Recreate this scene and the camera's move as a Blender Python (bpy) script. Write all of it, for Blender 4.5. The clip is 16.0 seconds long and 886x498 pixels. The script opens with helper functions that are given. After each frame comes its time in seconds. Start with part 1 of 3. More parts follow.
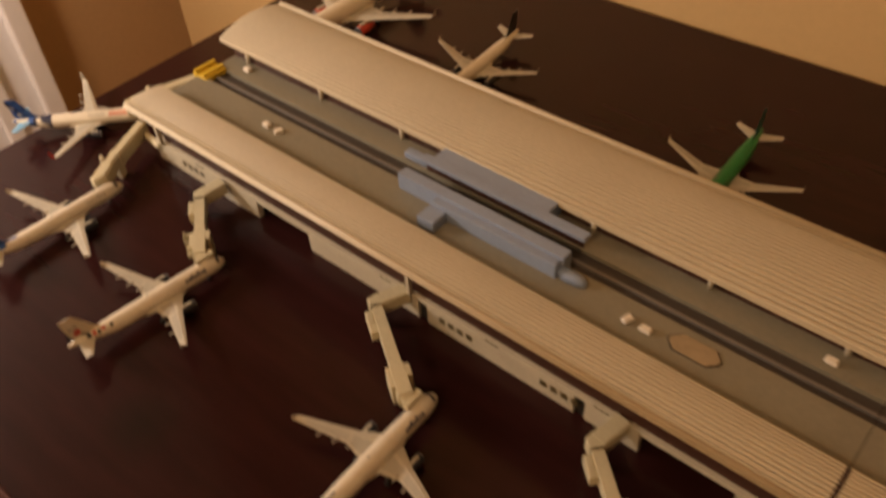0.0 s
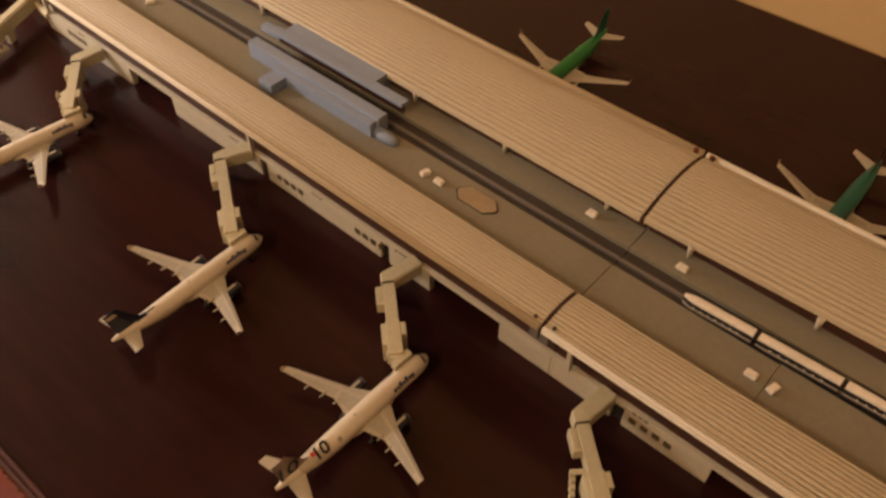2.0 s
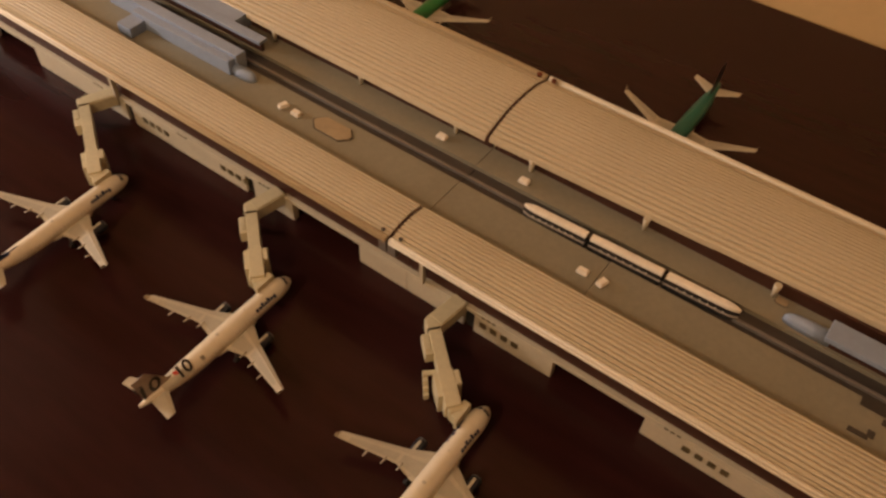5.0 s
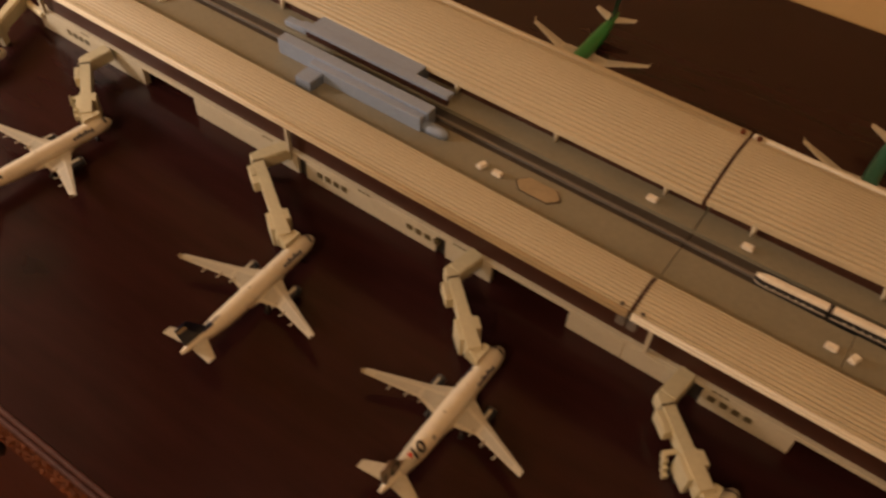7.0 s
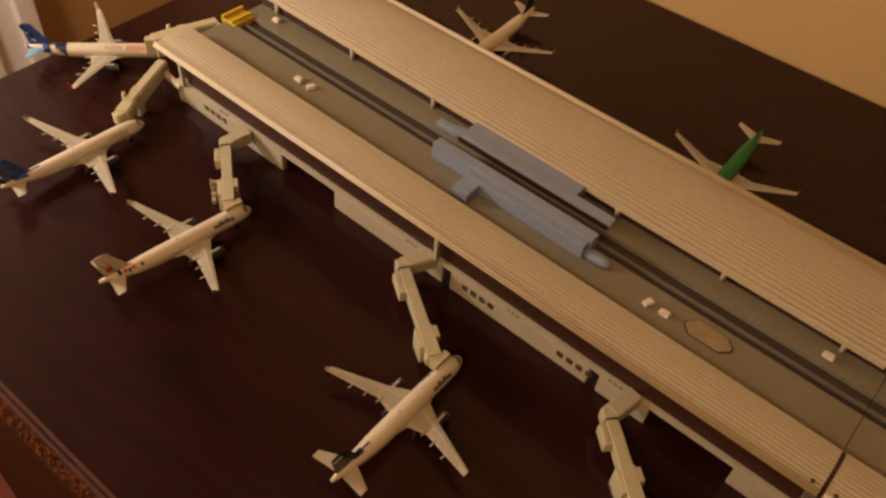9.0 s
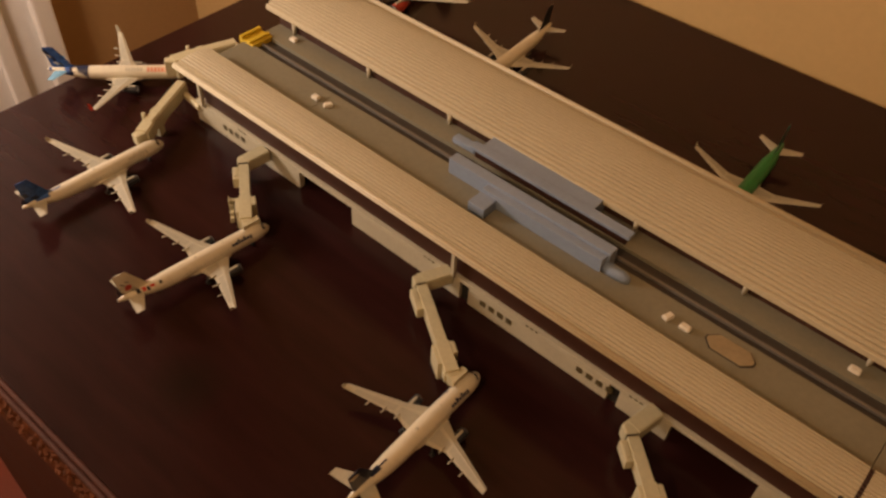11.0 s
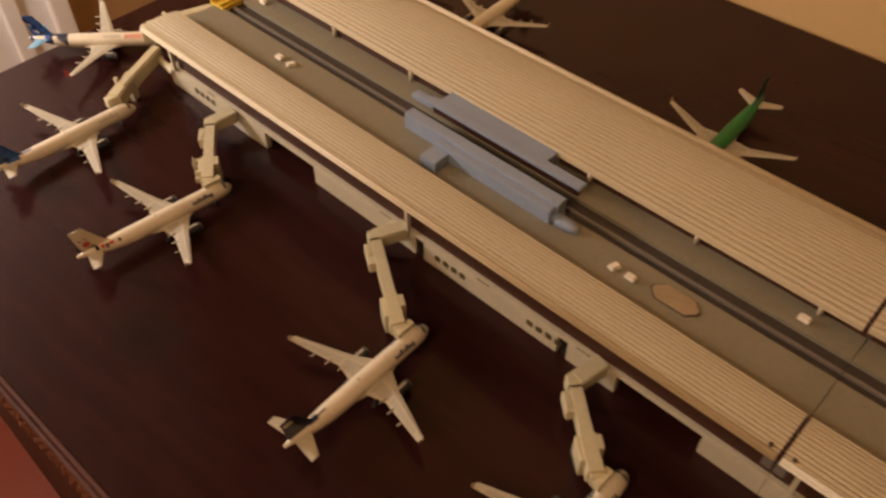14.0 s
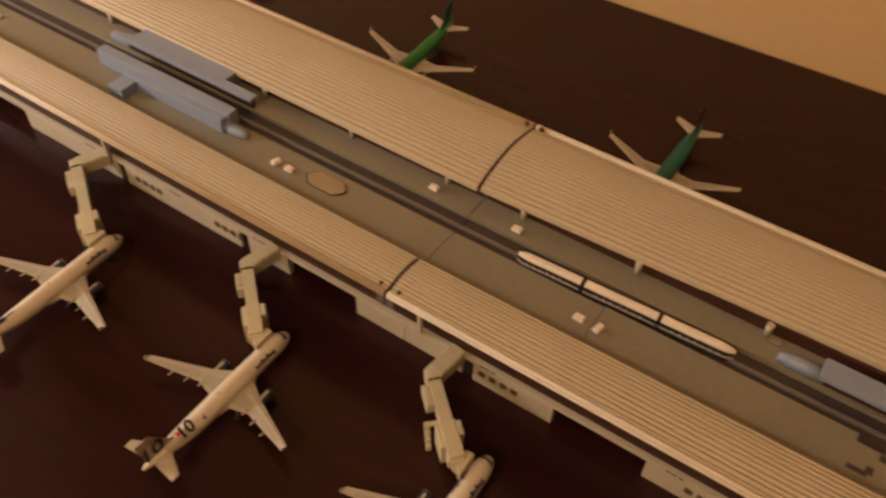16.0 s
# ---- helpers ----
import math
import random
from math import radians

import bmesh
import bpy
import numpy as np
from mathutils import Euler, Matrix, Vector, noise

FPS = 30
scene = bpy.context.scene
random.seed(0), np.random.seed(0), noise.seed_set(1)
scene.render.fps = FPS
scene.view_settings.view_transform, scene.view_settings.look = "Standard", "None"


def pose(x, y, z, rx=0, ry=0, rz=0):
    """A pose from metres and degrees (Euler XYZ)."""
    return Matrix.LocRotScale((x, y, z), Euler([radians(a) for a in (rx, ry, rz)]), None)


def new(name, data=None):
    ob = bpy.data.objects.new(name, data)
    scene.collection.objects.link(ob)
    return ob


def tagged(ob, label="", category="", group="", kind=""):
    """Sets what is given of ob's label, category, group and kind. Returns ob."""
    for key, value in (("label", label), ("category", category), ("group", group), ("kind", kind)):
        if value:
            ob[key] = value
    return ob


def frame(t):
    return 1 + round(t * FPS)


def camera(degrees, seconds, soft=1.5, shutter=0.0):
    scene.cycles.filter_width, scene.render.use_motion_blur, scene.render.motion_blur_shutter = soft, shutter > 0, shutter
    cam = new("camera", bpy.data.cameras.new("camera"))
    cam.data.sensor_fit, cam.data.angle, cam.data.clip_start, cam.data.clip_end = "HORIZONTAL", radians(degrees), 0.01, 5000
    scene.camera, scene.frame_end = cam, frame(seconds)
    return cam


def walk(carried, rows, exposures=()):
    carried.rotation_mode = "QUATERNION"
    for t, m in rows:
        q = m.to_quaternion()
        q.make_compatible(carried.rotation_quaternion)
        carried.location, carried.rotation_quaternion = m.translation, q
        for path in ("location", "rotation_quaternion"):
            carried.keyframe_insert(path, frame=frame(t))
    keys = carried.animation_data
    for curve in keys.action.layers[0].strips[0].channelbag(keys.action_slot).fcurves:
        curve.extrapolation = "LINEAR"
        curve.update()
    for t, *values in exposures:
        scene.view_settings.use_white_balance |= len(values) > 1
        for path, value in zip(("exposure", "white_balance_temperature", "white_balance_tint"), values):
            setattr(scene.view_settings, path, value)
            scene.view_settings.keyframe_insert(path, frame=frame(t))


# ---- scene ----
cam = camera(56.12, 16.0, soft=2.5, shutter=0.5)
TABLE = 0.76  # height of the table top
# seconds, eye in decimetres from the joint of the two terminal halves, yaw, pitch, roll
ROWS = [
    (0, -0.0283, -2.4615, 3.3663, 42.038, -44.164, -4.025),
    (0.5, 0.4409, -2.4922, 3.3423, 43.084, -47.347, -2.345),
    (1, 0.7829, -2.4021, 3.3437, 39.109, -47.952, 0.515),
    (1.5, 0.9425, -2.3827, 3.4023, 39.173, -46.873, 0.221),
    (2, 1.0326, -2.4242, 3.3863, 40.423, -48.265, 0.055),
    (2.5, 1.0694, -2.4801, 3.3428, 41.312, -49.045, 0.007),
    (3, 1.2282, -2.4976, 3.3694, 37.890, -49.116, 1.104),
    (3.5, 1.2531, -2.4775, 3.3744, 36.672, -48.958, 1.888),
    (4, 1.4134, -2.4333, 3.3787, 33.747, -49.508, 1.781),
    (4.2, 1.5378, -2.4147, 3.3539, 31.768, -49.777, 2.846),
    (6.3, 1.3564, -2.6229, 3.3759, 36.007, -49.556, 2.419),
    (6.5, 1.1069, -2.6507, 3.3695, 35.387, -49.143, 2.771),
    (7, 0.4600, -2.8068, 3.4190, 32.668, -49.476, 2.888),
    (7.5, 0.0251, -2.8767, 3.4801, 31.301, -48.041, 3.832),
    (8, -0.3203, -2.8703, 3.5207, 32.887, -47.566, 4.487),
    (8.5, -0.3891, -2.8825, 3.5595, 32.993, -46.443, 5.712),
    (9, -0.3871, -2.8737, 3.5643, 34.822, -47.226, 6.332),
    (9.5, -0.3819, -2.8655, 3.5540, 35.923, -46.991, 6.019),
    (9.7, -0.4220, -2.8605, 3.5686, 36.570, -46.573, 5.815),
    (11.8, -0.3158, -2.8448, 3.5173, 37.076, -46.007, 3.614),
    (12, -0.3059, -2.8267, 3.5257, 36.628, -46.312, 4.083),
    (12.5, -0.2478, -2.7920, 3.4912, 37.469, -46.482, 3.188),
    (13, -0.2461, -2.7250, 3.4993, 40.105, -46.093, 2.116),
    (13.5, -0.1688, -2.6769, 3.4428, 41.542, -46.994, 0.707),
    (14, 0.0881, -2.5916, 3.4200, 42.046, -47.217, 0.023),
    (14.5, 0.5454, -2.5013, 3.4646, 43.168, -45.655, 0.088),
    (15, 0.9733, -2.5123, 3.4802, 40.533, -45.933, 1.063),
    (15.5, 1.2804, -2.5355, 3.4813, 35.468, -46.443, 1.963),
    (16, 1.4597, -2.4782, 3.4520, 31.488, -47.335, 1.984),
]
walk(cam, [(t, pose(0.1 * x, 0.1 * y, TABLE + 0.1 * z, 90 + pitch, 0, yaw) @ pose(0, 0, 0, 0, 0, roll)) for t, x, y, z, yaw, pitch, roll in ROWS], [(0, -0.16, 6700, 10), (1, -0.02, 6500, 10), (4, 0.12, 6300, 10), (6.5, 0.08, 6550, 10), (7, -0.16, 6750, 10), (8, -0.34, 7100, 10), (9.5, -0.28, 6950, 10), (12, -0.32, 7000, 10), (13, -0.22, 6850, 10), (14, -0.02, 6350, 10), (15, 0.12, 6200, 10), (16, 0.15, 6300, 10)])

# ---- world and lamps ----
world = bpy.data.worlds.new("room")
scene.world = world
world.use_nodes = True
world.node_tree.nodes["Background"].inputs["Color"].default_value = (1.0, 0.72, 0.42, 1)
world.node_tree.nodes["Background"].inputs["Strength"].default_value = 0.045
scene.view_settings.exposure = 0.0


def lamp(name, place, watts, size, color):
    data = bpy.data.lights.new(name, "POINT")
    data.energy, data.shadow_soft_size, data.color = watts, size, color
    ob = new(name, data)
    ob.location = place
    return ob


def D(x, y, z=0.0):
    """A place on the table, from decimetres."""
    return Vector((0.1 * x, 0.1 * y, TABLE + 0.1 * z))


WARM = (1.0, 0.65, 0.375)
lamp("ceiling_bulb_light", (-0.05, -1.50, 2.05), 30.0, 0.06, WARM)
# unseen cooler light, added to brighten the door casing and left-hand planes
lamp("left_fill_light", (-0.74, -0.30, 1.00), 9.2, 0.06, (1.0, 0.80, 0.67))


# ---- materials ----
def material(name, color, rough=0.5, metal=0.0, vary=0.12, scale=60.0, bump=0.0, fine=400.0, second=None, coat=0.0):
    m = bpy.data.materials.new(name)
    m.use_nodes = True
    n, k = m.node_tree.nodes, m.node_tree.links
    b = n["Principled BSDF"]
    b.inputs["Metallic"].default_value = metal
    b.inputs["Coat Weight"].default_value = coat
    co = n.new("ShaderNodeTexCoord")
    big = n.new("ShaderNodeTexNoise")
    big.inputs["Scale"].default_value, big.inputs["Detail"].default_value = scale, 6
    small = n.new("ShaderNodeTexNoise")
    small.inputs["Scale"].default_value, small.inputs["Detail"].default_value = fine, 4
    k.new(co.outputs["Object"], big.inputs["Vector"])
    k.new(co.outputs["Object"], small.inputs["Vector"])
    add = n.new("ShaderNodeMath")
    add.operation = "ADD"
    k.new(big.outputs["Fac"], add.inputs[0])
    k.new(small.outputs["Fac"], add.inputs[1])
    ramp = n.new("ShaderNodeMapRange")
    ramp.inputs["From Min"].default_value, ramp.inputs["From Max"].default_value = 0.7, 1.3
    k.new(add.outputs[0], ramp.inputs["Value"])
    mix = n.new("ShaderNodeMix")
    mix.data_type = "RGBA"
    low = second or [c * (1 - vary) for c in color]
    mix.inputs["A"].default_value = (*low, 1)
    mix.inputs["B"].default_value = (*[min(1, c * (1 + vary)) for c in color], 1)
    k.new(ramp.outputs[0], mix.inputs["Factor"])
    k.new(mix.outputs["Result"], b.inputs["Base Color"])
    rr = n.new("ShaderNodeMapRange")
    rr.inputs["To Min"].default_value, rr.inputs["To Max"].default_value = max(0.02, rough - 0.08), min(1, rough + 0.1)
    k.new(big.outputs["Fac"], rr.inputs["Value"])
    k.new(rr.outputs[0], b.inputs["Roughness"])
    if bump:
        bp = n.new("ShaderNodeBump")
        bp.inputs["Strength"].default_value, bp.inputs["Distance"].default_value = bump, 0.001
        k.new(small.outputs["Fac"], bp.inputs["Height"])
        k.new(bp.outputs[0], b.inputs["Normal"])
    return m


ROOF = material("cream_roof_plastic", (0.51, 0.445, 0.31), 0.5, vary=0.06, scale=25)
TRIM = material("cream_edge_plastic", (0.57, 0.505, 0.37), 0.45, vary=0.05)
DECK = material("grey_deck_plastic", (0.225, 0.212, 0.158), 0.5, vary=0.08, scale=30)
TRACK = material("dark_track_bed", (0.05, 0.043, 0.037), 0.6)
RAIL = material("grey_track_rail", (0.155, 0.142, 0.128), 0.45)
WALL = material("off_white_wall_plastic", (0.51, 0.475, 0.365), 0.5, vary=0.06)
GLASS = material("brown_window_band", (0.045, 0.015, 0.008), 0.5)
PANE = material("dark_window_pane", (0.09, 0.07, 0.03), 0.3)
BLUE = material("blue_grey_plastic", (0.25, 0.32, 0.445), 0.45, vary=0.06)
YELLOW = material("yellow_plastic", (0.62, 0.44, 0.035), 0.4)
BOX = material("white_unit_plastic", (0.80, 0.76, 0.66), 0.4)
SKIRT = material("grey_train_skirt", (0.36, 0.33, 0.28), 0.4)
TAN = material("tan_pad", (0.33, 0.26, 0.16), 0.55)
# black colour that stands for the shade inside the terminal
INNER_SHADE = material("black_inner_shade", (0.015, 0.012, 0.01), 0.8)
JET = material("ivory_jetway_plastic", (0.55, 0.505, 0.34), 0.5, vary=0.08)
WHITE = material("white_airliner_paint", (0.70, 0.655, 0.53), 0.3, vary=0.05, coat=0.3)
GREY = material("grey_wing_paint", (0.49, 0.465, 0.375), 0.4, vary=0.08)
FLAP = material("darker_grey_wing_panel", (0.40, 0.38, 0.31), 0.45, vary=0.08)
LILAC = material("grey_violet_fin_paint", (0.42, 0.37, 0.34), 0.35, vary=0.2, scale=300)
ICE = material("pale_blue_paint", (0.20, 0.42, 0.62), 0.3, vary=0.3, scale=250)
NAVY = material("navy_paint", (0.012, 0.02, 0.06), 0.3)
SKY = material("light_blue_paint", (0.035, 0.10, 0.33), 0.3, vary=0.5, scale=250)
GREEN = material("green_airliner_paint", (0.008, 0.185, 0.045), 0.3, vary=0.1)
TEAL = material("dark_green_airliner_paint", (0.006, 0.125, 0.098), 0.3, vary=0.1)
BLACK = material("black_paint", (0.02, 0.02, 0.022), 0.4)
ENGINE = material("dark_engine_paint", (0.022, 0.026, 0.036), 0.35)
METAL = material("bare_metal", (0.22, 0.22, 0.23), 0.4, metal=0.8)
RED = material("red_paint", (0.5, 0.05, 0.03), 0.35)
SALMON = material("salmon_lettering", (0.62, 0.25, 0.16), 0.4)
TYRE = material("black_rubber", (0.02, 0.02, 0.02), 0.7)
PAINT = material("cream_wall_paint", (0.63, 0.435, 0.195), 0.7, vary=0.03, scale=4, bump=0.15, fine=160)
# finish of the cream walls in a darker brown
BROWN = material("brown_wall", (0.40, 0.245, 0.11), 0.7, vary=0.05, scale=4, bump=0.15, fine=160)
CASING = material("white_gloss_paint", (0.86, 0.84, 0.82), 0.35, vary=0.03)
FLOOR = material("red_brown_floorboards", (0.20, 0.045, 0.025), 0.4, vary=0.2, scale=5)
CEIL = material("white_ceiling_paint", (0.75, 0.72, 0.66), 0.8, vary=0.03)


def wood():
    m = material("dark_mahogany_lacquer", (0.0255, 0.0080, 0.0076), 0.17, vary=0.25, scale=9, fine=120)
    m.node_tree.nodes["Principled BSDF"].inputs["Specular IOR Level"].default_value = 0.23
    n, k = m.node_tree.nodes, m.node_tree.links
    co = next(x for x in n if x.type == "TEX_COORD")
    mp = n.new("ShaderNodeMapping")
    mp.inputs["Scale"].default_value = (0.15, 1.0, 1.0)
    k.new(co.outputs["Object"], mp.inputs["Vector"])
    for x in n:
        if x.type == "TEX_NOISE":
            k.new(mp.outputs[0], x.inputs["Vector"])
    # a dull, dark mark left on the lacquer
    b = n["Principled BSDF"]
    far = n.new("ShaderNodeVectorMath")
    far.operation = "DISTANCE"
    far.inputs[1].default_value = (-0.276, -0.172, 0)
    k.new(co.outputs["Object"], far.inputs[0])
    wob = n.new("ShaderNodeTexNoise")
    wob.inputs["Scale"].default_value = 60
    k.new(co.outputs["Object"], wob.inputs["Vector"])
    edge = n.new("ShaderNodeMath")
    edge.operation = "MULTIPLY_ADD"
    edge.inputs[1].default_value = 0.012
    k.new(wob.outputs["Fac"], edge.inputs[0])
    k.new(far.outputs["Value"], edge.inputs[2])
    spot = n.new("ShaderNodeMapRange")
    spot.inputs["From Min"].default_value, spot.inputs["From Max"].default_value = 0.010, 0.030
    spot.inputs["To Min"].default_value, spot.inputs["To Max"].default_value = 0.6, 0.0
    k.new(edge.outputs[0], spot.inputs["Value"])
    mix = n.new("ShaderNodeMix")
    mix.data_type = "RGBA"
    mix.inputs["B"].default_value = (0.0085, 0.0062, 0.0040, 1)
    k.new(b.inputs["Base Color"].links[0].from_socket, mix.inputs["A"])
    k.new(spot.outputs[0], mix.inputs["Factor"])
    k.new(mix.outputs["Result"], b.inputs["Base Color"])
    return m


MAHOGANY = wood()
CARVED = material("carved_mahogany", (0.11, 0.038, 0.018), 0.6, vary=0.45, scale=40, fine=200, bump=0.5)


CARVED.node_tree.nodes["Principled BSDF"].inputs["Specular IOR Level"].default_value = 0.12


DULL = material("dull_mahogany", (0.055, 0.019, 0.012), 0.6, vary=0.3, scale=12, fine=150)
DULL.node_tree.nodes["Principled BSDF"].inputs["Specular IOR Level"].default_value = 0.1


# ---- building blocks (decimetres inside, metres in the scene) ----
def part(name, bm, mat, parent, label=""):
    bmesh.ops.recalc_face_normals(bm, faces=bm.faces[:])
    me = bpy.data.meshes.new(name)
    bmesh.ops.scale(bm, vec=(0.1, 0.1, 0.1), verts=bm.verts[:])
    bm.to_mesh(me)
    bm.free()
    for m in mat if isinstance(mat, (list, tuple)) else [mat]:
        me.materials.append(m)
    ob = new(name, me)
    ob.parent = parent
    if label:
        tagged(ob, label)
    return ob


def thing(name, place, turn, label, category, group="", kind=""):
    ob = new(name)
    ob.empty_display_size = 0.01
    ob.matrix_basis = pose(*place, 0, 0, turn)
    return tagged(ob, label, category, group, kind)


def add_box(bm, x0, x1, y0, y1, z0, z1, bevel=0.0, mat=0):
    r = bmesh.ops.create_cube(bm, size=1)
    vs = r["verts"]
    for v in vs:
        v.co = Vector((x0 + (v.co.x + 0.5) * (x1 - x0), y0 + (v.co.y + 0.5) * (y1 - y0), z0 + (v.co.z + 0.5) * (z1 - z0)))
    fs = {f for v in vs for f in v.link_faces}
    for f in fs:
        f.material_index = mat
    if bevel:
        es = list({e for v in vs for e in v.link_edges})
        bmesh.ops.bevel(bm, geom=es, offset=bevel, segments=2, affect="EDGES", profile=0.6)
    return bm


def box(x0, x1, y0, y1, z0, z1, bevel=0.0):
    return add_box(bmesh.new(), x0, x1, y0, y1, z0, z1, bevel)


def add_loft(bm, rings, caps=True, smooth=True):
    rows = [[bm.verts.new(p) for p in ring] for ring in rings]
    for a, b in zip(rows, rows[1:]):
        for i in range(len(a)):
            f = bm.faces.new((a[i], a[(i + 1) % len(a)], b[(i + 1) % len(a)], b[i]))
            f.smooth = smooth
    if caps:
        bm.faces.new(rows[0])
        bm.faces.new(rows[-1][::-1])
    return bm


def add_tube(bm, a, b, r0, r1=None, seg=10):
    a, b = Vector(a), Vector(b)
    q = (b - a).to_track_quat("Z", "Y")
    r1 = r0 if r1 is None else r1
    ring = lambda p, r: [p + q @ Vector((r * math.cos(t * 2 * math.pi / seg), r * math.sin(t * 2 * math.pi / seg), 0)) for t in range(seg)]
    return add_loft(bm, [ring(a, r0), ring(b, r1)])


def add_beam(bm, a, b, width, z0, z1):
    """A box between two plan points, with a rounded top edge."""
    a, b = Vector((*a, 0)), Vector((*b, 0))
    d = (b - a).normalized()
    s = Vector((-d.y, d.x, 0)) * width / 2
    c = min(0.012, width / 4)
    sec = [(-1, z0), (1, z0), (1, z1 - c), (1 - 2 * c / width, z1), (-1 + 2 * c / width, z1), (-1, z1 - c)]
    return add_loft(bm, [[p + s * u + Vector((0, 0, z)) for u, z in sec] for p in (a, b)], smooth=False)


# ---- room ----
def room():
    w = part("wall_back", box(-9.7, 22, 3.24, 4.4, -7.6, 16.4), PAINT, None)
    tagged(w, "cream painted plaster wall behind the table", "wall", kind="structure")
    w.location = (0, 0, TABLE)
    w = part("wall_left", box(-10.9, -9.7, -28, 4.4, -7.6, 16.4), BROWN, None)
    tagged(w, "brown wall beside a white casing", "wall", kind="structure")
    w.location = (0, 0, TABLE)
    w = part("wall_right", box(22, 23.2, -28, 4.4, -7.6, 16.4), PAINT, None)
    tagged(w, "cream painted plaster wall", "wall", kind="structure")
    w.location = (0, 0, TABLE)
    w = part("wall_front", box(-10.9, 23.2, -29.2, -28, -7.6, 16.4), PAINT, None)
    tagged(w, "cream painted plaster wall", "wall", kind="structure")
    w.location = (0, 0, TABLE)
    w = part("ceiling", box(-10.9, 23.2, -29.2, 4.4, 16.4, 17.4), CEIL, None)
    tagged(w, "white painted ceiling", "ceiling", kind="structure")
    w.location = (0, 0, TABLE)
    w = part("floor", box(-10.9, 23.2, -29.2, 4.4, -8.6, -7.6), FLOOR, None)
    tagged(w, "red-brown wooden floor", "floor", kind="structure")
    w.location = (0, 0, TABLE)
    t = thing("trim_door", (0, 0, TABLE), 0, "white gloss-painted moulded door casing", "door casing", kind="structure")
    part("casing_board", box(-9.7, -9.55, -0.1, 1.12, -7.6, 13.5, 0.02), CASING, t)
    part("casing_bead", box(-9.55, -9.42, 0.88, 1.12, -7.6, 13.5, 0.03), CASING, t)
    part("casing_bead", box(-9.55, -9.47, 0.35, 0.55, -7.6, 13.5, 0.03), CASING, t)
    part("door_leaf", box(-9.7, -9.62, -8.0, -0.1, -7.6, 13.4, 0.02), CASING, t)


def table():
    t = thing("table", (0, 0, TABLE), 0, "dark mahogany lacquered table with a carved edge", "table")
    part("tabletop", box(-5.45, 9.5, -2.32, 3.19, -0.25, 0, 0.006), MAHOGANY, t)
    for y, z, r in ((-2.336, 0.0, 0.014), (-2.362, -0.028, 0.016)):
        part("edge_bead", add_tube(bmesh.new(), (-5.43, y, z), (9.48, y, z), r, seg=12), DULL, t)
    sec = [(-2.2, -0.03), (-2.352, -0.03), (-2.358, -0.08), (-2.350, -0.16), (-2.358, -0.30), (-2.372, -0.44), (-2.376, -0.52), (-2.2, -0.52)]
    part("carved_frieze", add_loft(bmesh.new(), [[Vector((x, y, z)) for y, z in sec] for x in (-5.40, 9.45)], smooth=False), CARVED, t)
    bm = bmesh.new()
    for k in range(230):
        x = -5.3 + k * 0.064
        for z, r in ((-0.17, 0.030), (-0.25, 0.042), (-0.33, 0.045), (-0.41, 0.036)):
            o = Vector((x + random.uniform(-0.02, 0.02), -2.350 - 0.07 * (-0.16 - z), z + random.uniform(-0.02, 0.02)))
            a = random.uniform(0, 3.14)
            q = [o + Vector((r * math.cos(a + h), 0, 0.8 * r * math.sin(a + h))) for h in (0, 1.57, 3.14, 4.71)]
            vs = [bm.verts.new(p) for p in q]
            top = bm.verts.new(o + Vector((random.uniform(-0.01, 0.01), -0.020, 0)))
            for u in range(4):
                bm.faces.new((vs[u], vs[(u + 1) % 4], top))
    part("carving", bm, CARVED, t, "carved leaf band")
    for x0 in (-5.25, -1.6, 2.05, 5.7):
        dr = part("drawer", box(x0, x0 + 3.5, -2.335, -2.2, -2.2, -0.54, 0.015), DULL, t)
        for kx in (x0 + 0.62, x0 + 2.69):
            kn = add_loft(bmesh.new(), [[Vector((kx + r * math.cos(a * math.pi / 8), -2.335 - d, -0.66 + r * math.sin(a * math.pi / 8))) for a in range(16)] for d, r in ((0, 0.03), (0.02, 0.03), (0.03, 0.065), (0.06, 0.085), (0.09, 0.07), (0.105, 0.03))])
            part("knob", kn, BLACK, dr, "round black knob")
    part("lower_body", box(-5.25, 9.3, -2.32, 3.0, -7.0, -2.22), DULL, t)
    part("end_apron", box(-5.4, -5.25, -2.2, 3.05, -0.9, -0.26, 0.02), MAHOGANY, t)
    for x in (-5.2, 9.0):
        for y in (-2.2, 2.9):
            part("leg", box(x, x + 0.5, y, y + 0.5 if y < 0 else y + 0.28, -7.6, -0.26, 0.04), MAHOGANY, t)


room()
table()


# ---- terminal ----
TURN = -1.1
NEAR_RIBS, FAR_RIBS = 9, 18
DK = 0.462  # height of the deck


